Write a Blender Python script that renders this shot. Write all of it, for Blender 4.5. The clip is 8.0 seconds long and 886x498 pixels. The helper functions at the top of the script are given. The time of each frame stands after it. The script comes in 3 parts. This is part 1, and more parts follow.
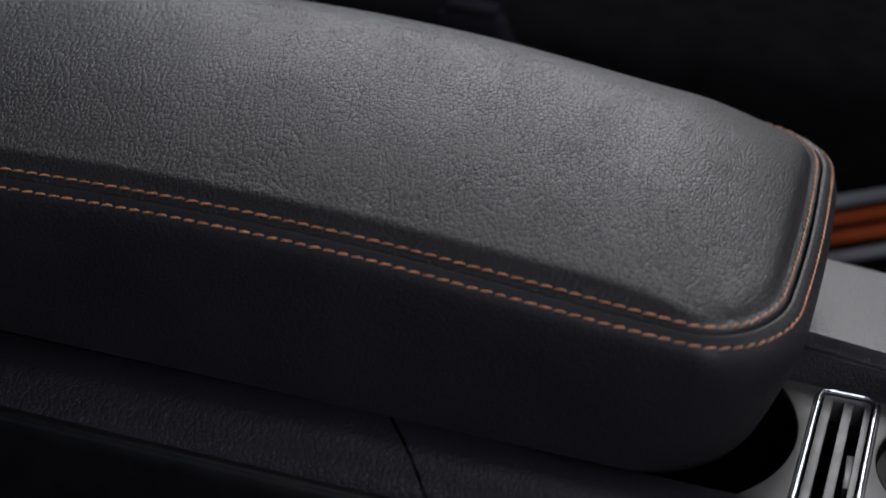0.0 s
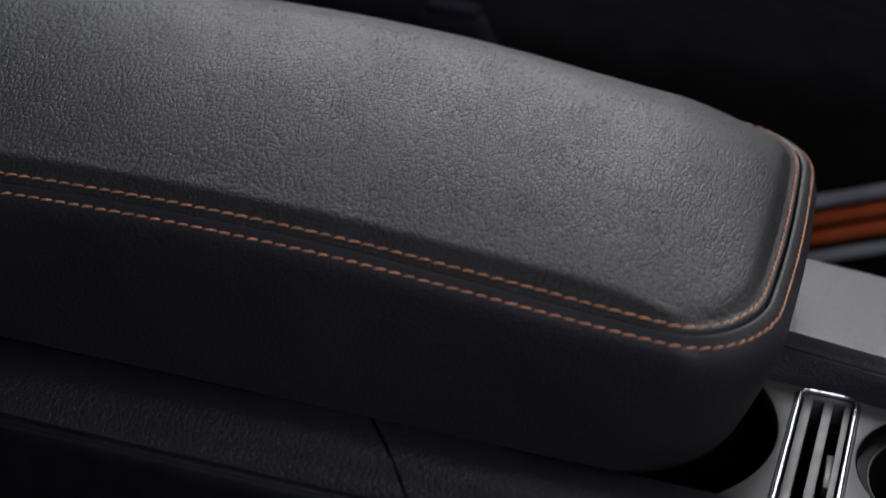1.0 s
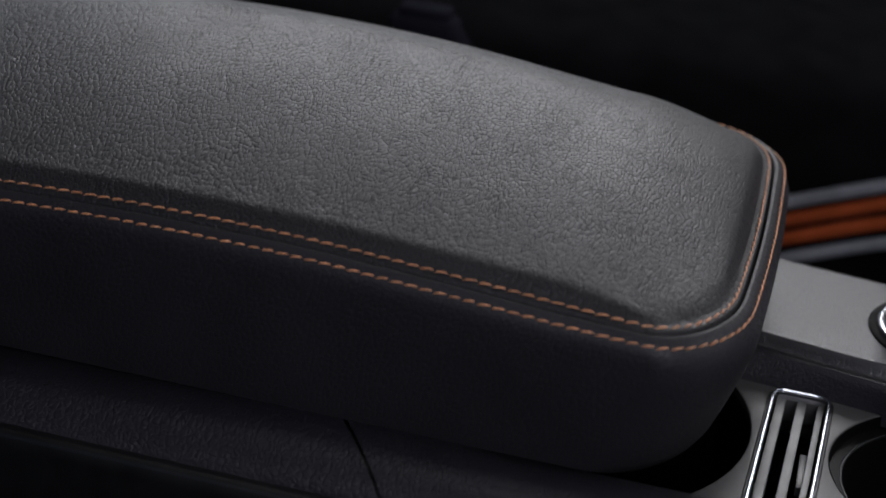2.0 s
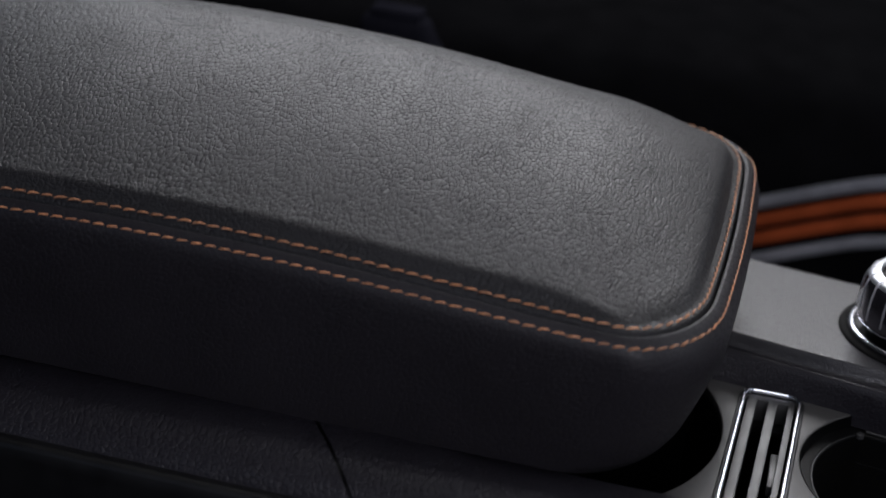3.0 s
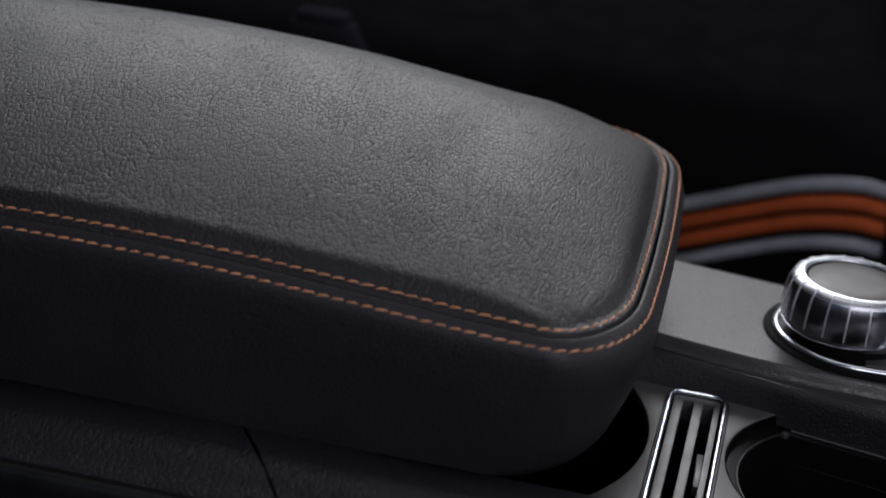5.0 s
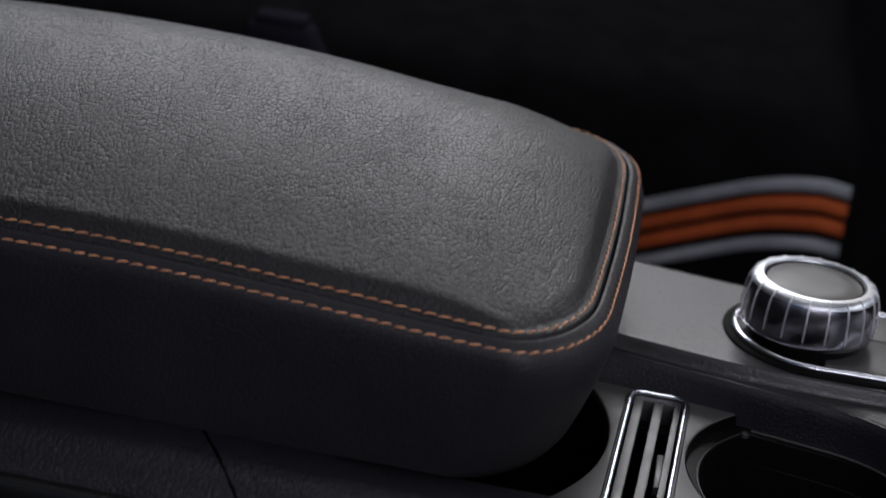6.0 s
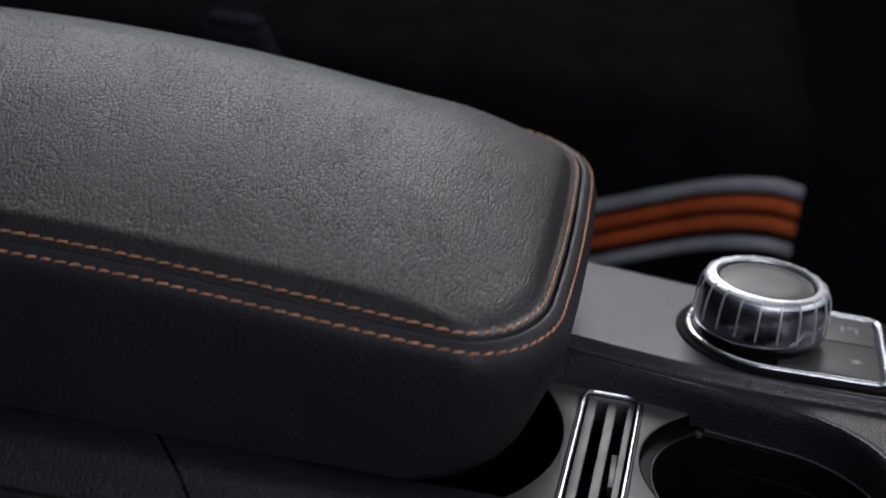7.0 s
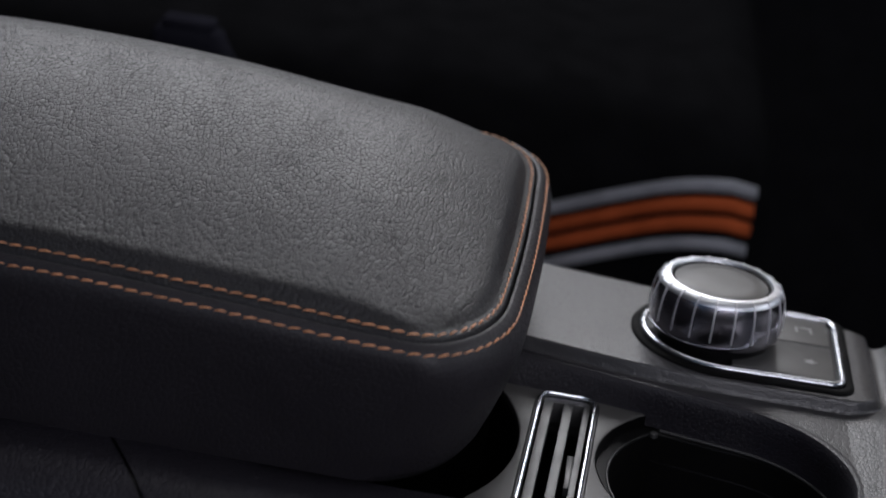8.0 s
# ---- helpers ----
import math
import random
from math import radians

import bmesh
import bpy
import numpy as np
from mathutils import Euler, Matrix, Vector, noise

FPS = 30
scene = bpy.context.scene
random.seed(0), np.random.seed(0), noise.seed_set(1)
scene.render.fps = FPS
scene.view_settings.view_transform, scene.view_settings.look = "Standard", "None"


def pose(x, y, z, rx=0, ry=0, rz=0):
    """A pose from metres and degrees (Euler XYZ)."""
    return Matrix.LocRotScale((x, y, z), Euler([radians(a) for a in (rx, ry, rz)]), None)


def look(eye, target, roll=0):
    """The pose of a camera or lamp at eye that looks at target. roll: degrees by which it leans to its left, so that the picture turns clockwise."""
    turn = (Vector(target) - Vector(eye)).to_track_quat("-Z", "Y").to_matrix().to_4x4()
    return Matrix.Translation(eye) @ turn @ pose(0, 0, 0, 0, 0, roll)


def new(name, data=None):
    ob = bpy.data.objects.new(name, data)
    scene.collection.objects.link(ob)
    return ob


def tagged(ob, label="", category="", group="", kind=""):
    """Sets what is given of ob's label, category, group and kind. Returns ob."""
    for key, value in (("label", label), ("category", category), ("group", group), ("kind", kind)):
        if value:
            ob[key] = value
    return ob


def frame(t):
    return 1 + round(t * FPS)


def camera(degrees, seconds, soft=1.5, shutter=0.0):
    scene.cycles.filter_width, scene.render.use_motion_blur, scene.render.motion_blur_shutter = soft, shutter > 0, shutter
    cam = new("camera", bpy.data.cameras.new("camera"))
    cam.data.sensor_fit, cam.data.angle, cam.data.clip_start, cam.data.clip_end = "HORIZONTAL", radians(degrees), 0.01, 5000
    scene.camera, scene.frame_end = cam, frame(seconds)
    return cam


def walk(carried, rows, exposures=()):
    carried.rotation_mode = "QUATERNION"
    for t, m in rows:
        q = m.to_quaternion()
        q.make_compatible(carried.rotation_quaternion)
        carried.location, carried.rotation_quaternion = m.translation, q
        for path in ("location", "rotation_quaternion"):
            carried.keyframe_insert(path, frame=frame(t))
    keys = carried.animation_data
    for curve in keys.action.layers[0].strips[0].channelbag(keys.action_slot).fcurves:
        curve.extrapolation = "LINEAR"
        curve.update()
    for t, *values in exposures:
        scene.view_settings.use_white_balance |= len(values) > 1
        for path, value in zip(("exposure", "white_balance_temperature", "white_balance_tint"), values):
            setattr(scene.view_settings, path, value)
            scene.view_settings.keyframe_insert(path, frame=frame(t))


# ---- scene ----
cam = camera(26.8, 8.0, soft=1.7)
cam.data.dof.use_dof, cam.data.dof.focus_distance, cam.data.dof.aperture_fstop = True, 0.690, 7.2
PATH = [
    (0, (0.03492, -0.55408, 0.32469), (-0.3735, 1.2351, -0.4704), 6.29),
    (0.5, (0.03536, -0.55408, 0.32483), (-0.3674, 1.2367, -0.4694), 6.31),
    (1, (0.03580, -0.55409, 0.32497), (-0.3550, 1.2400, -0.4678), 6.38),
    (1.5, (0.03625, -0.55409, 0.32511), (-0.3420, 1.2436, -0.4657), 6.43),
    (3, (0.03757, -0.55409, 0.32553), (-0.3013, 1.2540, -0.4593), 6.68),
    (3.5, (0.03801, -0.55409, 0.32567), (-0.2843, 1.2581, -0.4567), 6.75),
    (4, (0.03846, -0.55409, 0.32580), (-0.2649, 1.2626, -0.4537), 6.88),
    (4.5, (0.03890, -0.55409, 0.32594), (-0.2465, 1.2667, -0.4508), 7.02),
    (6, (0.04023, -0.55410, 0.32636), (-0.1882, 1.2788, -0.4406), 7.32),
    (6.5, (0.04067, -0.55410, 0.32650), (-0.1653, 1.2827, -0.4375), 7.40),
    (7, (0.04111, -0.55410, 0.32664), (-0.1411, 1.2869, -0.4334), 7.60),
    (7.5, (0.04155, -0.55410, 0.32677), (-0.1190, 1.2902, -0.4300), 7.79),
    (8, (0.04199, -0.55410, 0.32691), (-0.0958, 1.2937, -0.4258), 7.88),
]
walk(cam, [(t, look(eye, target, roll)) for t, eye, target, roll in PATH])

# ---- world and light: daylight through the cabin's side window and windscreen, with an added overhead fill ----
world = bpy.data.worlds.new("world")
scene.world = world
world.use_nodes = True
wn = world.node_tree.nodes
sky = wn.new("ShaderNodeTexSky")
sky.sky_type, sky.sun_disc, sky.sun_elevation, sky.sun_rotation = "NISHITA", False, radians(35), radians(20)
wn["Background"].inputs["Strength"].default_value = 0.05
world.node_tree.links.new(sky.outputs["Color"], wn["Background"].inputs["Color"])


def area(name, eye, target, sx, sy, watts, color, roll=0):
    lamp = bpy.data.lights.new(name, "AREA")
    lamp.shape, lamp.size, lamp.size_y, lamp.energy, lamp.color = "RECTANGLE", sx, sy, watts, color
    ob = new(name, lamp)
    ob.matrix_world = look(eye, target, roll)
    return ob


area("side_window_light", (-0.21, 0.97, 0.67), (-0.08, 0.10, 0.06), 0.90, 0.34, 7.0, (0.98, 0.98, 1.02))
area("windscreen_light", (1.05, 0.25, 0.62), (0.0, 0.1, 0.0), 0.80, 0.35, 2.2, (0.94, 0.95, 1.0))
# soft fill added below the closed roof lining, with no real source there
area("overhead_fill", (0.0, 0.15, 0.83), (0.0, 0.10, 0.0), 0.70, 0.45, 0.9, (0.99, 0.98, 1.02))
area("near_window_light", (0.40, -0.88, 0.58), (0.0, 0.10, 0.0), 0.90, 0.40, 3.9, (0.94, 0.92, 1.02))


# ---- materials ----
def material(name, color, rough, metal=0.0, spec=0.5):
    m = bpy.data.materials.new(name)
    m.use_nodes = True
    b = m.node_tree.nodes["Principled BSDF"]
    b.inputs["Base Color"].default_value = (*color, 1)
    b.inputs["Roughness"].default_value = rough
    b.inputs["Metallic"].default_value = metal
    b.inputs["Specular IOR Level"].default_value = spec
    return m, m.node_tree, b


def coords(nt):
    return nt.nodes.new("ShaderNodeTexCoord").outputs["Object"]


def noise_tex(nt, co, scale, detail=3.0):
    n = nt.nodes.new("ShaderNodeTexNoise")
    n.inputs["Scale"].default_value, n.inputs["Detail"].default_value = scale, detail
    nt.links.new(co, n.inputs["Vector"])
    return n.outputs["Fac"]


def ramp(nt, fac, lo, hi, a, b):
    r = nt.nodes.new("ShaderNodeMapRange")
    nt.links.new(fac, r.inputs["Value"])
    for key, value in zip(("From Min", "From Max", "To Min", "To Max"), (lo, hi, a, b)):
        r.inputs[key].default_value = value
    return r.outputs["Result"]


def tint(nt, fac, a, b):
    m = nt.nodes.new("ShaderNodeMix")
    m.data_type = "RGBA"
    nt.links.new(fac, m.inputs[0])
    m.inputs[6].default_value, m.inputs[7].default_value = (*a, 1), (*b, 1)
    return m.outputs[2]


def math_node(nt, op, a, b):
    m = nt.nodes.new("ShaderNodeMath")
    m.operation = op
    for socket, value in zip(m.inputs, (a, b)):
        if isinstance(value, (int, float)):
            socket.default_value = value
        else:
            nt.links.new(value, socket)
    return m.outputs[0]


def bump(nt, b, height, strength, distance):
    n = nt.nodes.new("ShaderNodeBump")
    n.inputs["Strength"].default_value, n.inputs["Distance"].default_value = strength, distance
    nt.links.new(height, n.inputs["Height"])
    nt.links.new(n.outputs["Normal"], b.inputs["Normal"])


def leather(name, color, rough, cell, depth, spec=0.5, crease_shade=0.0, wrinkle=0.0):
    """Pebbled leather: rounded cells with furrows between them, bent by a quick and a slow noise; wrinkle adds long furrows across."""
    m, nt, b = material(name, color, rough, 0.0, spec)
    co = coords(nt)
    warp = nt.nodes.new("ShaderNodeTexNoise")
    warp.inputs["Scale"].default_value, warp.inputs["Detail"].default_value = 0.35 / cell, 2.0
    nt.links.new(co, warp.inputs["Vector"])
    mixer = nt.nodes.new("ShaderNodeVectorMath")
    mixer.operation = "MULTIPLY_ADD"
    nt.links.new(warp.outputs["Color"], mixer.inputs[0])
    mixer.inputs[1].default_value = (cell * 0.9,) * 3
    nt.links.new(co, mixer.inputs[2])
    stretch = nt.nodes.new("ShaderNodeMapping")
    stretch.inputs["Scale"].default_value = (1.0, 0.44, 1.0)
    drift = nt.nodes.new("ShaderNodeTexNoise")
    drift.inputs["Scale"].default_value, drift.inputs["Detail"].default_value = 0.07 / cell, 1.0
    nt.links.new(co, drift.inputs["Vector"])
    slow = nt.nodes.new("ShaderNodeVectorMath")
    slow.operation = "MULTIPLY_ADD"
    nt.links.new(drift.outputs["Color"], slow.inputs[0])
    slow.inputs[1].default_value = (cell * 4.0,) * 3
    nt.links.new(mixer.outputs[0], slow.inputs[2])
    nt.links.new(slow.outputs[0], stretch.inputs["Vector"])

    def cells(scale, width=0.11):
        v = nt.nodes.new("ShaderNodeTexVoronoi")
        v.feature = "DISTANCE_TO_EDGE"
        v.inputs["Scale"].default_value = scale
        nt.links.new(stretch.outputs[0], v.inputs["Vector"])
        edge = nt.nodes.new("ShaderNodeMapRange")
        edge.interpolation_type = "SMOOTHSTEP"
        nt.links.new(v.outputs["Distance"], edge.inputs["Value"])
        edge.inputs["From Max"].default_value = width
        return edge.outputs["Result"]
    big = cells(1.0 / cell)
    pillow = nt.nodes.new("ShaderNodeTexVoronoi")
    pillow.feature = "SMOOTH_F1"
    pillow.inputs["Scale"].default_value, pillow.inputs["Smoothness"].default_value = 1.0 / cell, 0.25
    nt.links.new(stretch.outputs[0], pillow.inputs["Vector"])
    dist = pillow.outputs["Distance"]
    h = math_node(nt, "SUBTRACT", math_node(nt, "MULTIPLY", big, 0.62), math_node(nt, "MULTIPLY", math_node(nt, "MULTIPLY", dist, dist), 0.85))
    h = math_node(nt, "ADD", h, math_node(nt, "MULTIPLY", noise_tex(nt, co, 6.0 / cell), 0.06))
    if wrinkle:
        draw = nt.nodes.new("ShaderNodeMapping")
        draw.inputs["Scale"].default_value = (0.42, 0.055, 0.2)
        nt.links.new(slow.outputs[0], draw.inputs["Vector"])
        swing = math_node(nt, "ABSOLUTE", math_node(nt, "SUBTRACT", noise_tex(nt, draw.outputs[0], 1.0 / cell, 1.5), 0.5), 0.0)
        where = ramp(nt, noise_tex(nt, co, 0.09 / cell, 2.0), 0.42, 0.62, 0.15, 1.0)
        fold = math_node(nt, "MULTIPLY", ramp(nt, swing, 0.0, 0.035, 1.0, 0.0), where)
        h = math_node(nt, "SUBTRACT", h, math_node(nt, "MULTIPLY", fold, wrinkle))
        # folds take a quarter of the shade painted into the furrows
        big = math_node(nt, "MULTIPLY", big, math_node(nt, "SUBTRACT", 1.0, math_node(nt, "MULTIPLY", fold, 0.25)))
    patch = ramp(nt, noise_tex(nt, co, 0.05 / cell, 1.0), 0.35, 0.65, 0.80, 1.10)
    bump(nt, b, math_node(nt, "MULTIPLY", h, patch), 1.0, depth)
    wear = noise_tex(nt, co, 22.0)
    c = tint(nt, ramp(nt, wear, 0.3, 0.7, 0.0, 1.0), tuple(0.88 * k for k in color), tuple(1.1 * k for k in color))
    # shade between the pebbles, painted into the base colour along furrows and folds
    if crease_shade:
        shade_mix = nt.nodes.new("ShaderNodeMix")
        shade_mix.data_type, shade_mix.blend_type = "RGBA", "MULTIPLY"
        shade_mix.inputs[0].default_value = 1.0
        nt.links.new(c, shade_mix.inputs[6])
        nt.links.new(tint(nt, big, (1 - crease_shade,) * 3, (1, 1, 1)), shade_mix.inputs[7])
        c = shade_mix.outputs[2]
    nt.links.new(c, b.inputs["Base Color"])
    r = math_node(nt, "ADD", ramp(nt, big, 0.0, 1.0, rough + 0.16, rough - 0.02), ramp(nt, wear, 0.3, 0.7, -0.03, 0.03))
    nt.links.new(r, b.inputs["Roughness"])
    return m


def plastic(name, color, rough, grain, depth, spec=0.5):
    m, nt, b = material(name, color, rough, 0.0, spec)
    co = coords(nt)
    bump(nt, b, noise_tex(nt, co, 1.0 / grain, 2.0), 1.0, depth)
    n = noise_tex(nt, co, 30.0)
    nt.links.new(tint(nt, ramp(nt, n, 0.3, 0.7, 0, 1), tuple(0.85 * k for k in color), tuple(1.15 * k for k in color)), b.inputs["Base Color"])
    nt.links.new(ramp(nt, noise_tex(nt, co, 90.0), 0.3, 0.7, rough - 0.05, rough + 0.06), b.inputs["Roughness"])
    return m


def metal(name, color, rough):
    m, nt, b = material(name, color, rough, 1.0)
    nt.links.new(ramp(nt, noise_tex(nt, coords(nt), 160.0), 0.3, 0.7, rough * 0.92, rough * 1.12), b.inputs["Roughness"])
    return m


def thread(name, color):
    m, nt, b = material(name, color, 0.38, 0.0, 0.7)
    co = coords(nt)
    w = nt.nodes.new("ShaderNodeTexWave")
    w.wave_type, w.bands_direction = "BANDS", "DIAGONAL"
    w.inputs["Scale"].default_value, w.inputs["Distortion"].default_value = 420.0, 1.5
    nt.links.new(co, w.inputs["Vector"])
    bump(nt, b, w.outputs["Fac"], 0.7, 0.0002)
    info = nt.nodes.new("ShaderNodeObjectInfo")
    nt.links.new(tint(nt, info.outputs["Random"], tuple(0.75 * k for k in color), tuple(1.2 * k for k in color)), b.inputs["Base Color"])
    b.inputs["Sheen Weight"].default_value = 0.2
    return m


def cloth(name, color, scale):
    m, nt, b = material(name, color, 0.9, 0.0, 0.0)
    co = coords(nt)
    w = nt.nodes.new("ShaderNodeTexVoronoi")
    w.inputs["Scale"].default_value = scale
    nt.links.new(co, w.inputs["Vector"])
    bump(nt, b, w.outputs["Distance"], 0.6, 0.0008)
    nt.links.new(tint(nt, ramp(nt, noise_tex(nt, co, 45.0), 0.3, 0.7, 0, 1), tuple(0.8 * k for k in color), tuple(1.2 * k for k in color)), b.inputs["Base Color"])
    return m


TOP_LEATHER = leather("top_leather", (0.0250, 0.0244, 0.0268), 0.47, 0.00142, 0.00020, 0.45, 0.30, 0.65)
SIDE_LEATHER = leather("side_leather", (0.019, 0.0168, 0.0208), 0.50, 0.0019, 0.00008)
RAIL_LEATHER = leather("rail_leather", (0.0155, 0.0137, 0.0192), 0.48, 0.0018, 0.00022)
DECK_SKIN = leather("deck_skin", (0.024, 0.0235, 0.026), 0.35, 0.0013, 0.00007, 0.65)
COLLAR_SKIN = leather("collar_skin", (0.0125, 0.0112, 0.0155), 0.42, 0.0015, 0.00009, 0.5)
PANEL_PLASTIC = plastic("panel_plastic", (0.072, 0.070, 0.068), 0.44, 0.0007, 0.00008)
SLAT_PLASTIC = plastic("slat_plastic", (0.050, 0.050, 0.050), 0.38, 0.0006, 0.00003)
BLACK_PLASTIC = plastic("black_plastic", (0.0038, 0.0038, 0.0045), 0.45, 0.0007, 0.00003)
LINER_PLASTIC = plastic("liner_plastic", (0.0022, 0.0022, 0.0024), 0.34, 0.0009, 0.00003, 0.22)
GASKET_RUBBER = plastic("gasket_rubber", (0.002, 0.002, 0.002), 0.7, 0.001, 0.00002, 0.1)
BUTTON_PLASTIC = plastic("button_plastic", (0.055, 0.054, 0.053), 0.42, 0.0005, 0.00002)
CHROME = metal("chrome", (0.80, 0.82, 0.86), 0.15)
DARK_CHROME = metal("dark_chrome", (0.54, 0.52, 0.57), 0.21)
SATIN_CHROME = metal("satin_chrome", (0.72, 0.74, 0.79), 0.24)
CROWN_METAL = metal("crown_metal", (0.74, 0.76, 0.80), 0.40)
SATIN_DISC = plastic("satin_disc", (0.085, 0.082, 0.078), 0.42, 0.0004, 0.00002)
RIB_METAL = metal("rib_metal", (0.92, 0.92, 0.95), 0.50)
ICON_PAINT = plastic("icon_paint", (0.33, 0.33, 0.33), 0.5, 0.0005, 0.00001)
STITCH_THREAD = thread("stitch_thread", (0.80, 0.34, 0.15))
BLACK_CLOTH = cloth("black_cloth", (0.0056, 0.0056, 0.0062), 700.0)
ORANGE_CLOTH = cloth("orange_cloth", (0.36, 0.076, 0.026), 900.0)
GREY_CLOTH = cloth("grey_cloth", (0.255, 0.26, 0.285), 900.0)
BUCKLE_SHELL = cloth("buckle_shell", (0.013, 0.013, 0.018), 500.0)
CABIN_TRIM = cloth("cabin_trim", (0.0105, 0.0105, 0.012), 400.0)


# ---- mesh helpers ----
def part(name, bm, mat, parent=None, label="", smooth=True):
    """Links a bmesh as one mesh object under a thing or part."""
    me = bpy.data.meshes.new(name)
    bmesh.ops.recalc_face_normals(bm, faces=bm.faces)
    bm.to_mesh(me)
    bm.free()
    me.materials.append(mat)
    if smooth:
        me.shade_smooth()
        me.set_sharp_from_angle(angle=radians(38))
    ob = new(name, me)
    ob.parent = parent
    if label:
        tagged(ob, label)
    return ob


def thing(name, label, category, place=(0, 0, 0), kind="", group=""):
    ob = new(name)
    ob.location = place
    ob.empty_display_size = 0.02
    return tagged(ob, label, category, group, kind)


def loft(rings, closed=True, cap_first=False, cap_last=False):
    bm = bmesh.new()
    rows = [[bm.verts.new(p) for p in ring] for ring in rings]
    n = len(rows[0])
    for a, b in zip(rows, rows[1:]):
        for i in range(n if closed else n - 1):
            k = (i + 1) % n
            bm.faces.new((a[i], a[k], b[k], b[i]))
    if cap_first:
        bm.faces.new(rows[0])
    if cap_last:
        bm.faces.new(rows[-1])
    return bm


def lathe(profile, n=96, centre=(0, 0, 0), caps=True, first_cap=True):
    rings = [[(centre[0] + r * math.cos(2 * math.pi * i / n), centre[1] + r * math.sin(2 * math.pi * i / n), centre[2] + z) for i in range(n)] for r, z in profile]
    return loft(rings, True, caps and first_cap, caps)


def rounded(x0, x1, y0, y1, radii, n=10):
    """A rectangle with a radius pair (rx, ry) for each corner: x1y0, x1y1, x0y1, x0y0."""
    pts = []
    for (cx, cy, sx, sy, a0), (rx, ry) in zip(((x1, y0, -1, 1, -90), (x1, y1, -1, -1, 0), (x0, y1, 1, -1, 90), (x0, y0, 1, 1, 180)), radii):
        for i in range(n + 1):
            a = radians(a0 + 90 * i / n)
            pts.append((cx + sx * rx + rx * math.cos(a), cy + sy * ry + ry * math.sin(a)))
    return pts


def resample(pts, step, closed=True):
    pts = [Vector(p) for p in pts]
    if closed:
        pts = pts + [pts[0]]
    lens = [0.0]
    for a, b in zip(pts, pts[1:]):
        lens.append(lens[-1] + (b - a).length)
    count = max(3, round(lens[-1] / step))
    out, k = [], 0
    for i in range(count if closed else count + 1):
        s = lens[-1] * i / count
        while k < len(lens) - 2 and lens[k + 1] < s:
            k += 1
        f = (s - lens[k]) / max(1e-9, lens[k + 1] - lens[k])
        out.append(pts[k].lerp(pts[k + 1], min(1, f)))
    return out


def tube(path, radius_a, radius_b, closed=True, n=10):
    """A tube of oval section (radius_a across, radius_b upwards) along a path."""
    path = [Vector(p) for p in path]
    rings = []
    m = len(path)
    for i, p in enumerate(path):
        a, b = (path[i - 1], path[(i + 1) % m]) if closed else (path[max(0, i - 1)], path[min(m - 1, i + 1)])
        along = (b - a).normalized()
        side = along.cross(Vector((0, 0, 1))).normalized()
        up = side.cross(along).normalized()
        rings.append([p + side * (radius_a * math.cos(2 * math.pi * k / n)) + up * (radius_b * math.sin(2 * math.pi * k / n)) for k in range(n)])
    if closed:
        rings.append(rings[0])
    bm = loft(rings, True, not closed, not closed)
    bmesh.ops.remove_doubles(bm, verts=bm.verts, dist=1e-7)
    return bm


def plate(outline, holes, z_top, thick, bevel=0.0006):
    """A plate with holes, its upper face at z_top, with rounded edges."""
    cu = bpy.data.curves.new("plate", "CURVE")
    cu.dimensions, cu.fill_mode, cu.extrude, cu.bevel_depth, cu.bevel_resolution, cu.offset = "2D", "BOTH", thick / 2 - bevel, bevel, 2, -bevel
    for loop in (outline, *holes):
        sp = cu.splines.new("POLY")
        sp.points.add(len(loop) - 1)
        for q, (x, y) in zip(sp.points, loop):
            q.co = (x, y, z_top - thick / 2, 1)
        sp.use_cyclic_u = True
    ob = bpy.data.objects.new("plate", cu)
    me = bpy.data.meshes.new_from_object(ob)
    bm = bmesh.new()
    bm.from_mesh(me)
    zs = [v.co.z for v in bm.verts]
    bmesh.ops.translate(bm, verts=bm.verts, vec=(0, 0, z_top - max(zs)))
    bmesh.ops.remove_doubles(bm, verts=bm.verts, dist=1e-6)
    bpy.data.objects.remove(ob)
    bpy.data.meshes.remove(me)
    bpy.data.curves.remove(cu)
    return bm


def box(x0, x1, y0, y1, z0, z1, r=0.0, seg=2):
    bm = bmesh.new()
    bmesh.ops.create_cube(bm, size=1.0)
    for v in bm.verts:
        v.co = ((x0 + x1) / 2 + v.co.x * (x1 - x0), (y0 + y1) / 2 + v.co.y * (y1 - y0), (z0 + z1) / 2 + v.co.z * (z1 - z0))
    if r:
        bmesh.ops.bevel(bm, geom=bm.edges[:], offset=r, segments=seg, profile=0.5, affect="EDGES")
    return bm


def smoothstep(a, b, x):
    t = min(1.0, max(0.0, (x - a) / (b - a)))
    return t * t * (3 - 2 * t)


def curve_at(knots, x):
    """A smooth line through (x, value) knots in rising order."""
    if x <= knots[0][0]:
        return knots[0][1]
    for (xa, a), (xb, b) in zip(knots, knots[1:]):
        if x <= xb:
            i = knots.index((xa, a))
            before = knots[i - 1] if i else (2 * xa - xb, 2 * a - b)
            after = knots[i + 2] if i + 2 < len(knots) else (2 * xb - xa, 2 * b - a)
            h = xb - xa
            ma, mb = (b - before[1]) / (xb - before[0]) * h, (after[1] - a) / (after[0] - xa) * h
            t = (x - xa) / h
            return (2 * t ** 3 - 3 * t * t + 1) * a + (t ** 3 - 2 * t * t + t) * ma + (3 * t * t - 2 * t ** 3) * b + (t ** 3 - t * t) * mb
    return knots[-1][1]


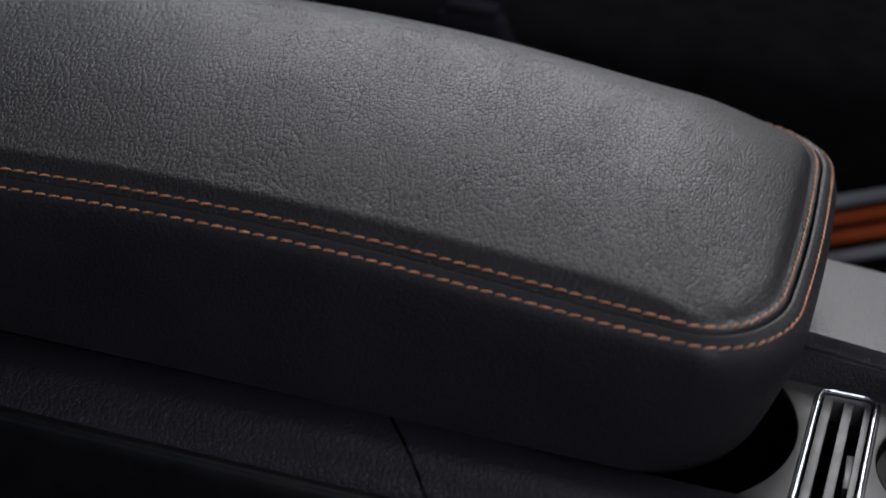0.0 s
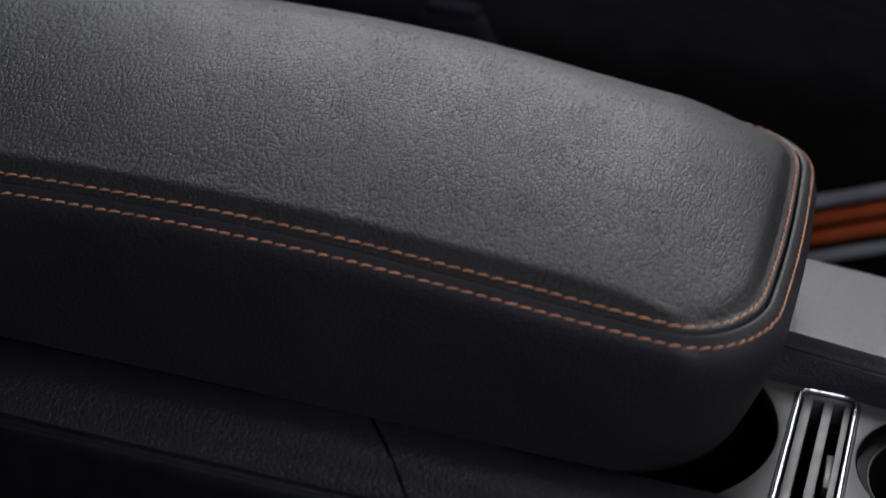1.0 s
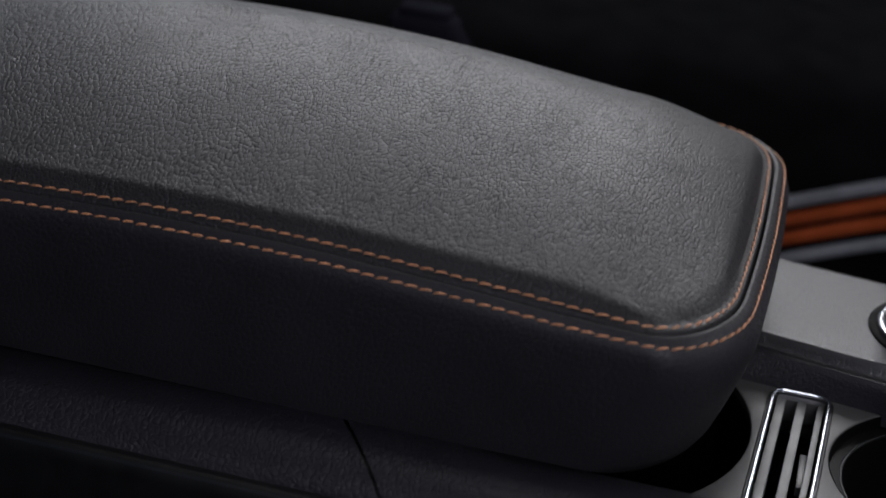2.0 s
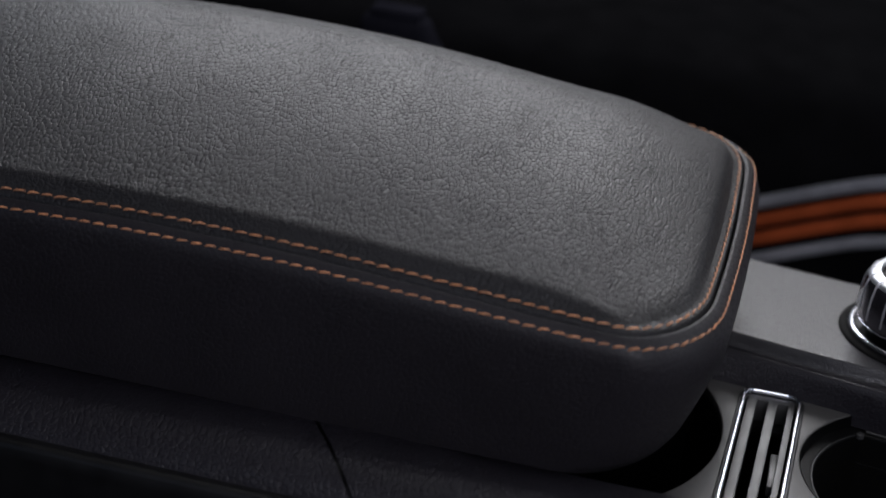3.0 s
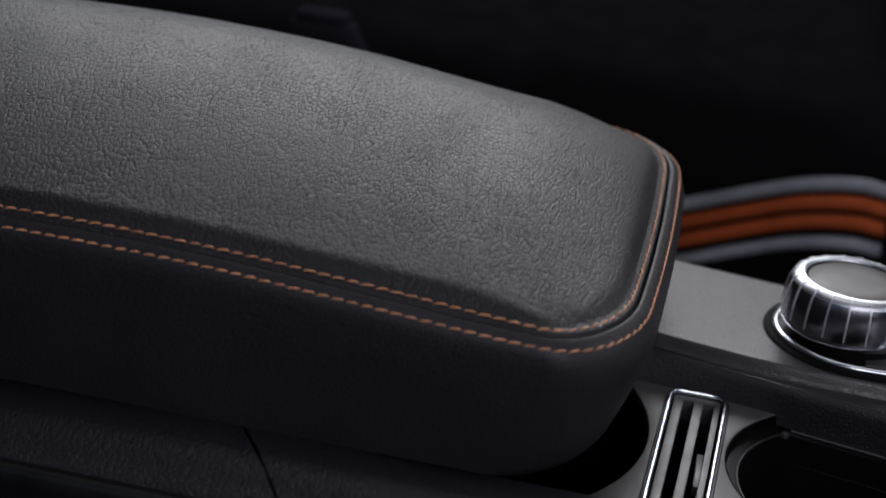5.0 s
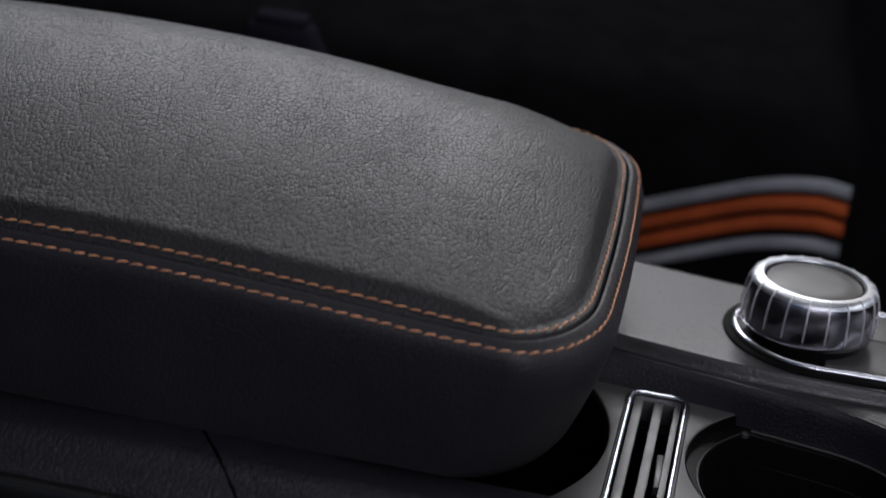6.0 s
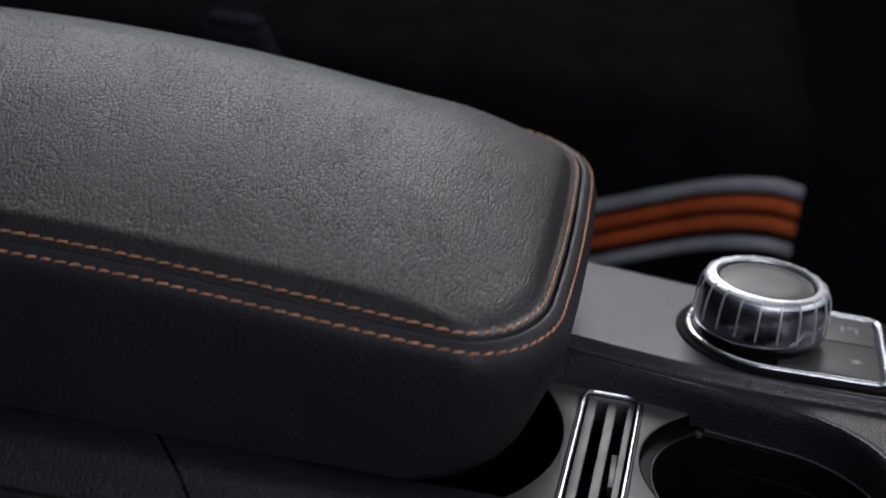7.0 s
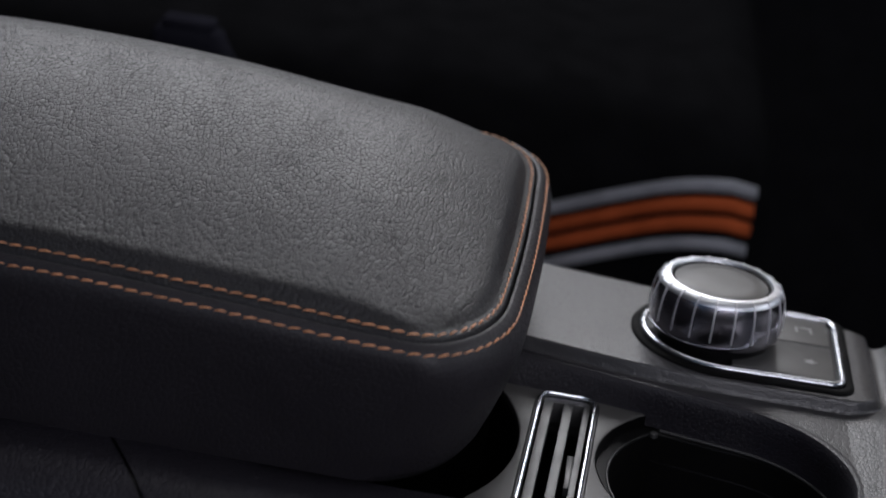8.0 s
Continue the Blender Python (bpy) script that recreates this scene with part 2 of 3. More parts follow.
# ---- cabin shell: floor, roof, doors with window openings ----
def shell_piece(name, x0, x1, y0, y1, z0, z1, label, category):
    return tagged(part(name, box(x0, x1, y0, y1, z0, z1, 0.004, 1), CABIN_TRIM), label, category, kind="structure")


shell_piece("floor", -1.3, 1.2, -0.95, 1.05, -0.42, -0.38, "black carpeted car floor", "floor")
shell_piece("ceiling", -1.3, 1.2, -0.95, 1.05, 0.86, 0.90, "dark cloth car roof lining", "ceiling")
shell_piece("wall_far", -1.3, 1.2, 1.00, 1.05, -0.38, 0.34, "dark car door panel below the side window", "wall")
shell_piece("wall_near", -1.3, 1.2, -0.95, -0.90, -0.38, 0.34, "dark car door panel below the near window", "wall")
shell_piece("wall_front", 1.15, 1.20, -0.90, 1.00, -0.38, 0.38, "dark dashboard wall below the windscreen", "wall")
shell_piece("wall_rear", -1.30, -1.25, -0.90, 1.00, -0.38, 0.86, "dark cloth wall behind the seats", "wall")


# ---- centre console ----
console = thing("centre_console", "dark grey car centre console with cup holders and knob", "console")
CUP = (0.122, 0.070, 0.059)  # round rear side of the cup opening
COL = (0.108, 0.057, 0.049)  # round front side, which the upstand follows
HOLE = (-0.046, 0.072, 0.0795, 0.084)


def arc(cx, cy, r, a0, a1, n):
    return [(cx + r * math.cos(radians(a0 + (a1 - a0) * i / n)), cy + r * math.sin(radians(a0 + (a1 - a0) * i / n))) for i in range(n + 1)]


def ring_pts(cx, cy, r, n=96):
    return arc(cx, cy, r, 0, 360, n)[:-1]


def cup_pts(rear=0.0, front=0.0):
    """The cup opening's outline, drawn in by rear and front."""
    return arc(COL[0], COL[1], COL[2] - front, -85, 78, 48) + arc(CUP[0], CUP[1], CUP[2] - rear, 133 + 60 * front, 262, 48)


def wall_line(x):
    """Where the raised deck's upstand runs: a leaning line that meets the round front side smoothly."""
    return 0.1049 - 0.2126 * (x - 0.1182)


def pod_line(x):
    """The near foot of the knob's pod."""
    lean = 0.0105 - 0.20 * (x - 0.026)
    flat = 0.114 + (lean + math.sqrt(lean * lean + 0.000012)) / 2
    return flat + (0.114 - flat) * smoothstep(0.085, 0.112, x)


rear_opening = [(HOLE[0] + HOLE[2] * x, min(HOLE[1] + HOLE[3] * y, 0.1195)) for x, y in ring_pts(0, 0, 1)]
slot_x0, slot_x1 = 0.0395, 0.0605


def slot_pts(grow=0.0):
    pts = rounded(slot_x0 - grow, slot_x1 + grow, -0.010 - grow, 0.1135 + grow, [(0.004 + grow,) * 2] * 4, 6)
    return [(x - 0.030 * (0.1135 - y), y) for x, y in pts]


panel = part("lower_panel", plate([(-0.135, -0.012), (0.30, -0.012), (0.30, 0.135), (-0.135, 0.135)], [cup_pts(), rear_opening, slot_pts(-0.0005)], 0.0, 0.004), PANEL_PLASTIC, console, "satin grey plastic panel")

# cup holder: lip, wall with a step, floor
cup_levels = [(0.0003, 0.0003, -0.0004), (0.0008, 0.0006, -0.0050), (0.0050, 0.0014, -0.0058), (0.0056, 0.0020, -0.0066)]
cup = part("cup_holder", loft([[(x, y, z) for x, y in cup_pts(a, b)] for a, b, z in cup_levels]), LINER_PLASTIC, console, "glossy black cup holder")
bore_levels = [(0.0055, 0.0019, -0.0064), (0.0075, 0.0040, -0.060), (0.0120, 0.0080, -0.063)]
part("bore", loft([[(x, y, z) for x, y in cup_pts(a, b)] for a, b, z in bore_levels], True, False, True), GASKET_RUBBER, cup, "matt black rubber lining")
part("lip", tube([(x, y, -0.0060) for x, y in arc(CUP[0], CUP[1], CUP[2] - 0.0053, 136, 250, 60)], 0.0006, 0.0006, False), BLACK_PLASTIC, cup)
# front lip in lighter grey: the edge's highlight put into its colour
part("lip", tube([(x, y, -0.0048) for x, y in arc(COL[0], COL[1], COL[2] - 0.0014, 25, 78, 40) + [(0.0875, 0.1098)]], 0.0006, 0.0005, False), SLAT_PLASTIC, cup)
part("peg", lathe([(0.0016, -0.0010), (0.0015, 0.0006), (0.0008, 0.0011)], 16, (0.0854, 0.1085, -0.0062)), SLAT_PLASTIC, cup, "small grey rubber peg")
part("storage_well", loft([[(x, y, z) for x, y in rear_opening] for z in (-0.0005, -0.03, -0.07)], True, False, True), LINER_PLASTIC, console, "black storage well under the armrest")


# raised deck: a height field that wraps the cup and carries the knob's pod
def deck_height(x, y):
    round_cup = math.hypot(x - COL[0], y - COL[1]) - COL[2]
    inside = (y - wall_line(x) if x < 0.1182 else round_cup) - 0.0025
    pod_near = pod_line(x) + 0.0035
    px, py, pr = 0.173 - x, y - pod_near, 0.014
    pod = pr - math.hypot(pr - px, pr - py) if px < pr and py < pr else min(px, py)
    low = 0.0120 + 0.0045 * smoothstep(0.174, 0.192, x) * smoothstep(0.105, 0.150, y) + 0.12 * max(0.0, x - 0.158)
    top = low + max(0.0, 0.0175 - low) * smoothstep(-0.0005, 0.0024, pod)
    top -= 0.0025 * smoothstep(0.012, 0.0, abs(x - 0.176)) * smoothstep(-0.01, 0.02, y - pod_near)
    far = 0.2145 - 0.14 * max(0.0, x - 0.03)
    top -= 0.05 * smoothstep(-0.006, 0.012, y - far) + 0.03 * smoothstep(0.0, 0.002, -inside)
    return top, inside


def deck_mesh():
    bm = bmesh.new()
    xs = [-0.46 + 0.01 * i for i in range(44)] + [-0.02 + 0.001 * i for i in range(40)] + [0.02 + 0.0004 * i for i in range(450)] + [0.20 + 0.002 * i for i in range(20)] + [0.24 + 0.01 * i for i in range(12)]
    ys = [-0.012 + 0.0012 * i for i in range(40)] + [0.036 + 0.0004 * i for i in range(275)] + [0.146 + 0.0012 * i for i in range(71)]
    grid = {}
    for i, x in enumerate(xs):
        for j, y in enumerate(ys):
            z, inside = deck_height(x, y)
            if inside > -0.006:
                grid[i, j] = bm.verts.new((x, y, z))
    for i in range(len(xs) - 1):
        for j in range(len(ys) - 1):
            q = [grid.get(k) for k in ((i, j), (i + 1, j), (i + 1, j + 1), (i, j + 1))]
            if all(q):
                bm.faces.new(q)
    return bm


part("deck", deck_mesh(), DECK_SKIN, console, "grained dark grey raised deck")
collar_profile = [(0.0046, 0.0112, 0.0), (0.0041, 0.0120, 0.0), (0.0022, 0.0124, 0.0), (0.0009, 0.0121, 0.0), (0.0001, 0.0110, 0.05), (-0.0004, 0.0090, 0.22), (-0.0006, 0.0060, 0.50), (-0.0007, 0.0030, 0.80), (-0.0007, 0.0002, 1.0), (-0.0010, -0.0045, 1.05)]
collar_path = [(-0.46 + 0.02 * i, wall_line(-0.46 + 0.02 * i), 0.2, 0.98) for i in range(23)]
collar_path += [(0.001 * i, wall_line(0.001 * i), 0.208, 0.978) for i in range(118)]
collar_path += [(x, y, (x - COL[0]) / COL[2], (y - COL[1]) / COL[2]) for x, y in arc(*COL, 78, -76, 154)]
collar_rings = []
for x, y, nx, ny in collar_path:
    foot = -0.0065 * (1 - smoothstep(-0.01, 0.085, x))
    collar_rings.append([(x + nx * (d + foot * k), y + ny * (d + foot * k), z) for d, z, k in collar_profile])
part("collar", loft(collar_rings, False), COLLAR_SKIN, console, "grained black upstand round the cup holder")
part("far_side", box(-0.46, 0.35, 0.216, 0.226, -0.38, -0.033, 0.002), BLACK_PLASTIC, console)
part("hinge_block", box(-0.44, -0.16, 0.03, 0.20, -0.06, 0.0060, 0.003), BLACK_PLASTIC, console)


# slotted insert with chrome frame
insert = part("slot_insert", plate(slot_pts(-0.0013), [[(x - 0.030 * (0.1135 - y), y) for x, y in rounded(a, b, -0.006, 0.1085, [(0.0004,) * 2] * 4, 2)] for a, b in ((0.0445, 0.0488), (0.0524, 0.0567))], 0.0004, 0.009, 0.0002), SLAT_PLASTIC, console, "grey slotted insert")
part("frame", tube([(x, y, 0.0010) for x, y in resample(slot_pts(0.0003), 0.002)], 0.0007, 0.0014), SATIN_CHROME, insert, "polished chrome frame")
part("gasket", tube([(x, y, 0.0002) for x, y in resample(slot_pts(0.0016), 0.002)], 0.0007, 0.0006), BLACK_PLASTIC, insert)
part("slider_tab", box(0.0526, 0.0553, 0.0434, 0.069, -0.005, -0.0010, 0.0004), SLAT_PLASTIC, insert, "small grey slider tab")
part("well", box(0.034, 0.061, -0.008, 0.112, -0.050, -0.040, 0.001), LINER_PLASTIC, insert)


# near rail and side panel of the console
def rail_section():
    pts = [(0.030, 0.0050)]
    for i in range(15):
        a = radians(100 + 95 * i / 14)
        pts.append((-0.007 + 0.021 * math.cos(a), -0.007 + 0.0170 * math.sin(a)))
    return pts + [(-0.027, -0.014), (-0.024, -0.018)]


def rail_run(section, xs):
    """The rail along x, its ends cut aslant; towards the rear its back sinks a little."""
    y0, z0 = section[1]
    rings = []
    for x in xs:
        sink = 0.032 * max(0.0, -0.115 - x)
        back = 1 - smoothstep(-0.07, -0.03, x)
        rings.append([(x + 0.6 * (y0 - y) + 0.4 * (z0 - z), min(y, 0.012 + 0.018 * back), z - sink * smoothstep(-0.012, 0.004, z)) for y, z in section])
    return loft(rings, False)


rail = rail_section()
part("rear_rail", rail_run(rail, [-0.46 + 0.01 * i for i in range(36)] + [-0.0975, -0.0965]), RAIL_LEATHER, console, "black grained padded rail")
part("front_rail", rail_run(rail, [-0.0950, -0.0940] + [-0.08 + 0.01 * i for i in range(38)]), RAIL_LEATHER, console, "black grained padded rail")
part("joint", rail_run([(-0.007 + 0.93 * (y + 0.007), -0.007 + 0.93 * (z + 0.007)) for y, z in rail], [-0.0990, -0.0925]), LINER_PLASTIC, console)
side_section = [(-0.023, -0.0010), (-0.0300, 0.0002), (-0.0315, 0.0000), (-0.0325, -0.0006), (-0.0332, -0.0020), (-0.0342, -0.006), (-0.037, -0.06), (-0.045, -0.20), (-0.045, -0.377)]
part("side_panel", loft([[(x, y, z - 0.0030) for y, z in side_section] for x in [-0.46 + 0.04 * i for i in range(20)]], False), BLACK_PLASTIC, console, "smooth black side panel")


# knob plate with chrome rim, buttons and icons
def bezel_pts(grow=0.0):
    cx, cy, r = 0.1095, 0.1595, 0.0335 + grow
    pts = [(cx + r * math.cos(radians(a)), cy + r * math.sin(radians(a))) for a in range(90, 276, 5)]
    x1, ya, yb, q = 0.1560 + grow, 0.1275 - grow, 0.1905 + grow, 0.006
    pts += [(x1 - q + q * math.cos(radians(a)), ya + q + q * math.sin(radians(a))) for a in range(-84, 1, 12)]
    pts += [(x1 - q + q * math.cos(radians(a)), yb - q + q * math.sin(radians(a))) for a in range(0, 85, 12)]
    return pts


control = thing("rotary_controller", "chrome ribbed rotary controller knob with two grey buttons", "car control", (0, 0, 0.0175))
ZB = 0.0
part("base_plate", plate(bezel_pts(0.0), [], ZB + 0.0012, 0.004, 0.0005), LINER_PLASTIC, control, "black control plate")
part("rim", tube([(x, y, ZB + 0.0018) for x, y in resample(bezel_pts(0.0004), 0.0015)], 0.0015, 0.0015, True, 12), SATIN_CHROME, control, "polished chrome rim")
part("gasket", tube([(x, y, ZB + 0.0004) for x, y in resample(bezel_pts(0.0032), 0.0015)], 0.0022, 0.0010), GASKET_RUBBER, control, "black gasket round the rim")


def button(y0, y1):
    outline = [(0.112, y0), (0.1532, y0), (0.1532, y1), (0.112, y1)]
    return part("button", plate(outline, [], ZB + 0.0026, 0.003, 0.0004), BUTTON_PLASTIC, control, "dark grey push button")


back_button, star_button = button(0.1625, 0.1885), button(0.1295, 0.1615)


def icon(name, loops, parent):
    bm = bmesh.new()
    for loop in loops:
        bm.faces.new([bm.verts.new((x, y, z)) for x, y, z in loop])
    top = bmesh.ops.extrude_face_region(bm, geom=bm.faces[:])
    bmesh.ops.translate(bm, verts=[v for v in top["geom"] if isinstance(v, bmesh.types.BMVert)], vec=(0, 0, 0.00008))
    return part(name, bm, ICON_PAINT, parent, "light grey printed symbol", False)


zi = ZB + 0.00262
star = []
for i in range(10):
    a, r = radians(36 * i), (0.0030 if i % 2 == 0 else 0.0013)
    star.append((0.1440 + r * math.cos(a), 0.1445 + r * math.sin(a), zi))
icon("star_symbol", [star], star_button)
icon("arrow_symbol", [[(0.1395, 0.1735, zi), (0.1405, 0.1735, zi), (0.1405, 0.1785, zi), (0.1395, 0.1785, zi)],
                      [(0.1420, 0.1775, zi), (0.1465, 0.1775, zi), (0.1465, 0.1785, zi), (0.1420, 0.1785, zi)],
                      [(0.1455, 0.1730, zi), (0.1465, 0.1730, zi), (0.1465, 0.1772, zi), (0.1455, 0.1772, zi)]], back_button)

KX, KY = 0.1038, 0.1560
part("shaft", lathe([(0.0235, 0.000), (0.0235, 0.0075)], 64, (KX, KY, ZB)), LINER_PLASTIC, control)
knob = part("knob", lathe([(0.0235, 0.0058), (0.0254, 0.0060), (0.0268, 0.0072), (0.0274, 0.0095), (0.0273, 0.0150), (0.0270, 0.0190), (0.0266, 0.0215), (0.0262, 0.0234), (0.0257, 0.0248)], 120, (KX, KY, ZB), False), DARK_CHROME, control, "dark mirror-polished knob body")
part("crown", lathe([(0.0257, 0.0248), (0.0253, 0.0257), (0.0244, 0.0267), (0.0230, 0.0273), (0.0212, 0.0275), (0.0204, 0.0266), (0.0202, 0.0250)], 120, (KX, KY, ZB), False), CROWN_METAL, knob, "bright chrome crown ring")
part("disc_gap", tube([(KX + x, KY + y, ZB + 0.0258) for x, y in ring_pts(0, 0, 0.0201)], 0.0009, 0.0006), GASKET_RUBBER, knob, "black ring round the cap")
part("disc", lathe([(0.0196, 0.0245), (0.0194, 0.0258), (0.0188, 0.0262), (0.012, 0.0265), (0.004, 0.0266)], 96, (KX, KY, ZB)), SATIN_DISC, knob, "satin grey cap")
rib_profile = [(0.0268, 0.0096), (0.0277, 0.0106), (0.0277, 0.0155), (0.0274, 0.0190), (0.0270, 0.0215), (0.0265, 0.0236), (0.0260, 0.0252), (0.0250, 0.0268), (0.0236, 0.0275)]
rib = None
for i in range(20):
    if rib is None:
        rib = part("rib", loft([[(r - 0.0008, -0.00046, z), (r, -0.00026, z), (r, 0.00026, z), (r - 0.0008, 0.00046, z)] for r, z in rib_profile], True, True, True), RIB_METAL, knob)
        one = rib
    else:
        one = new("rib", rib.data)
        one.parent = knob
    one.matrix_basis = pose(KX, KY, ZB, 0, 0, 13 + 360 * i / 20)


# ---- armrest ----
armrest = thing("armrest", "black leather car armrest with double orange stitching", "armrest", (0, 0, 0.0061))
X0, X1, Y0, Y1 = -0.47, 0.0323, 0.0, 0.224


def arch(x):
    """How far the seam rises along the armrest."""
    return curve_at([(-0.47, -0.002), (-0.30, 0.003), (-0.20, 0.0068), (-0.13, 0.0065), (-0.07, 0.0032), (-0.02, 0.0), (0.03, -0.001)], x)


def crown(x):
    """How far the cushion's middle stands over its edge."""
    return curve_at([(-0.47, 0.024), (-0.30, 0.0262), (-0.20, 0.0268), (-0.14, 0.0261), (-0.09, 0.0247), (-0.04, 0.0207), (-0.015, 0.0178), (0.0, 0.0154), (0.008, 0.0130), (0.016, 0.0096), (0.026, 0.0045), (0.035, 0.002)], x)


def dome(x, y):
    """The cushion's swell: it rises slowly from the near edge and falls faster to the far one."""
    s = min(1.0, max(0.0, (y - Y0 - 0.0155) / (Y1 - Y0 - 0.031)))
    rise = 1 - abs(1 - s / 0.66) ** 1.7 if s < 0.66 else 1 - ((s - 0.66) / 0.34) ** 2
    return crown(x) * rise


def corner_swell(x, y):
    """The cushion sinks a little towards the far front corner."""
    return -0.0010 * smoothstep(0.145, 0.207, y) * smoothstep(-0.040, 0.010, x)


def far_lift(x, y):
    """The seam climbs round the far front corner."""
    return 0.0040 * smoothstep(0.150, 0.205, y) * smoothstep(-0.080, 0.0, x)


def fullness(x):
    """How steeply the cushion rises from its seam: soft along the sides, flat at the front."""
    return 1 - 0.80 * smoothstep(-0.035, 0.018, x)


def outline(d, big=0.0, front=0.0):
    """Plan outline, drawn in by d; big enlarges the corners, front draws in the front edge."""
    rx, ry = 0.030 + big - 0.45 * d, 0.048 + big - 0.45 * d
    pts = rounded(X0 + d, X1 - front - (1.12 * d if d > 0 else d), Y0 + d, Y1 - d, [(rx, ry), (0.95 * rx, 0.85 * ry), (0.03, 0.03), (0.03, 0.03)], 24)
    full = []
    m = len(pts)
    for i in range(m):
        a, b = Vector(pts[i]), Vector(pts[(i + 1) % m])
        steps = 60 if (b - a).length > 0.2 else (24 if (b - a).length > 0.05 else 1)
        full += [a.lerp(b, k / steps) for k in range(steps)]
    return full


def bowed(x, y):
    """The front edge bulges a little; the sides draw in towards the rear."""
    s = (y - 0.112) / 0.112
    return x - 0.004 * s * s * smoothstep(-0.10, 0.03, x), y


def ring(d, z, lift=1.0, big=0.0):
    out = []
    swell = smoothstep(0.0676, 0.0735, z)
    for p in outline(d, big, 0.0030 * smoothstep(0.050, 0.0615, z) + 0.12 * max(0.0, 0.053 - z)):
        x, y = bowed(*p)
        level = z if z < 0.0657 else 0.0657 + (z - 0.0657) * fullness(p[0])
        out.append((x, y, level - 0.0061 + lift * (arch(x) + far_lift(*p)) + swell * (dome(*p) + corner_swell(*p))))
    return out


def ring_top(f):
    """Rings of the cushion's upper face, f from 0 at the rounded edge to 1 at its middle line."""
    base = outline(0.0155, 0.0, 0.0048)
    cx0, cx1, cy = -0.36, -0.045, 0.143
    out = []
    for p in base:
        x, y = p
        tx, ty = cx0 + (cx1 - cx0) * (x - X0) / (X1 - X0), cy
        qx, qy = x + (tx - x) * f, y + (ty - y) * f
        bx, by = bowed(qx, qy)
        out.append((bx, by, 0.0657 + 0.0078 * fullness(qx) - 0.0061 + arch(bx) + far_lift(qx, qy) + dome(qx, qy) + corner_swell(qx, qy)))
    return out


side_levels = [(0.024, 0.0062, 0.0, 0.012), (0.0098, 0.0062, 0.0, 0.012), (0.0076, 0.0074, 0.0, 0.011), (0.0060, 0.012, 0.05, 0.009), (0.0040, 0.022, 0.2, 0.007), (0.0017, 0.036, 0.45, 0.004),
               (0.0005, 0.047, 0.75, 0.002), (-0.0001, 0.0545, 0.95, 0.0), (0.0000, 0.0585, 1.0, 0.0), (0.0006, 0.0612, 1.0, 0.0), (0.0018, 0.0632, 1.0, 0.0), (0.0030, 0.0645, 1.0, 0.0), (0.0039, 0.0650, 1.0, 0.0), (0.0047, 0.0647, 1.0, 0.0), (0.0051, 0.0636, 1.0, 0.0), (0.0052, 0.0612, 1.0, 0.0)]
part("side_cover", loft([ring(*level) for level in side_levels], True, True, False), SIDE_LEATHER, armrest, "smooth black leather side cover")
top_levels = [(0.0056, 0.0612, 1.0, 0.0), (0.0057, 0.0638, 1.0, 0.0), (0.0059, 0.0650, 1.0, 0.0), (0.0062, 0.0656, 1.0, 0.0), (0.0068, 0.0663, 1.0, 0.0), (0.0080, 0.0671, 1.0, 0.0), (0.0093, 0.0686, 1.0, 0.0), (0.0104, 0.0704, 1.0, 0.0), (0.0116, 0.0717, 1.0, 0.0), (0.0130, 0.0726, 1.0, 0.0), (0.0143, 0.0731, 1.0, 0.0)]
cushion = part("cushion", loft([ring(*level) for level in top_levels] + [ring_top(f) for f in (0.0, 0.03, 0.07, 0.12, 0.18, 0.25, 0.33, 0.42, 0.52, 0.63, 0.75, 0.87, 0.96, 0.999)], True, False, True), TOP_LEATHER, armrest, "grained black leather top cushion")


def stitch_mesh():
    """A short thread arch whose ends dip into the leather."""
    length, n, rings = 0.0045, 8, []
    for i in range(9):
        s = -1 + 2 * i / 8
        r = 0.00037 * (1 - 0.45 * s * s) * (1.0 if abs(s) < 0.99 else 0.6)
        z = 0.00052 * (1 - 1.7 * s * s * s * s)
        rings.append([(s * length / 2, r * math.cos(2 * math.pi * k / n), z + 0.85 * r * math.sin(2 * math.pi * k / n)) for k in range(n)])
    return loft(rings, True, True, True)


def stitch_row(d, z, normal_up, parent, first):
    """Stitches along the near side, round the front and a little along the far side."""
    loop = [Vector(p) for p in ring(d, z)]
    n = len(loop)
    start = min(range(n), key=lambda i: (loop[i] - Vector((-0.42, 0.0, loop[i].z))).length)
    run = [loop[(start + k) % n] for k in range(n)]
    stop = next(k for k, p in enumerate(run) if p.y > 0.15 and p.x < -0.06)
    shared = first
    pts = resample(run[:stop], 0.0051, False)
    for a, b, c in zip(pts, pts[1:], pts[2:]):
        along = (c - a).normalized()
        out = along.cross(Vector((0, 0, 1))).normalized()
        up = (out * (1 - normal_up) + Vector((0, 0, 1)) * normal_up).normalized()
        across = up.cross(along).normalized()
        up = along.cross(across)
        if shared is None:
            shared = part("stitch", stitch_mesh(), STITCH_THREAD, parent)
            one = shared
        else:
            one = new("stitch", shared.data)
            one.parent = parent
        m = Matrix((along, across, up)).transposed().to_4x4()
        jitter = pose(0, 0, 0, random.uniform(-6, 6), 0, 9 + random.uniform(-3, 3)) @ Matrix.Diagonal((random.uniform(0.93, 1.06), random.uniform(0.9, 1.1), 1, 1))
        one.matrix_basis = Matrix.Translation(b + up * random.uniform(0.00012, 0.00026)) @ m @ jitter
    return shared


# ---- far seat with striped edge ----
seat = thing("car_seat", "black cloth car seat with grey and orange stripes", "seat", (0, 0, -0.38))


def seat_ring(z, d):
    return [(x, y, z + 0.38) for x, y in rounded(-0.42 + d, 0.146 - d, 0.395 + d, 0.90 - d, [(0.035, 0.05)] * 4, 10)]


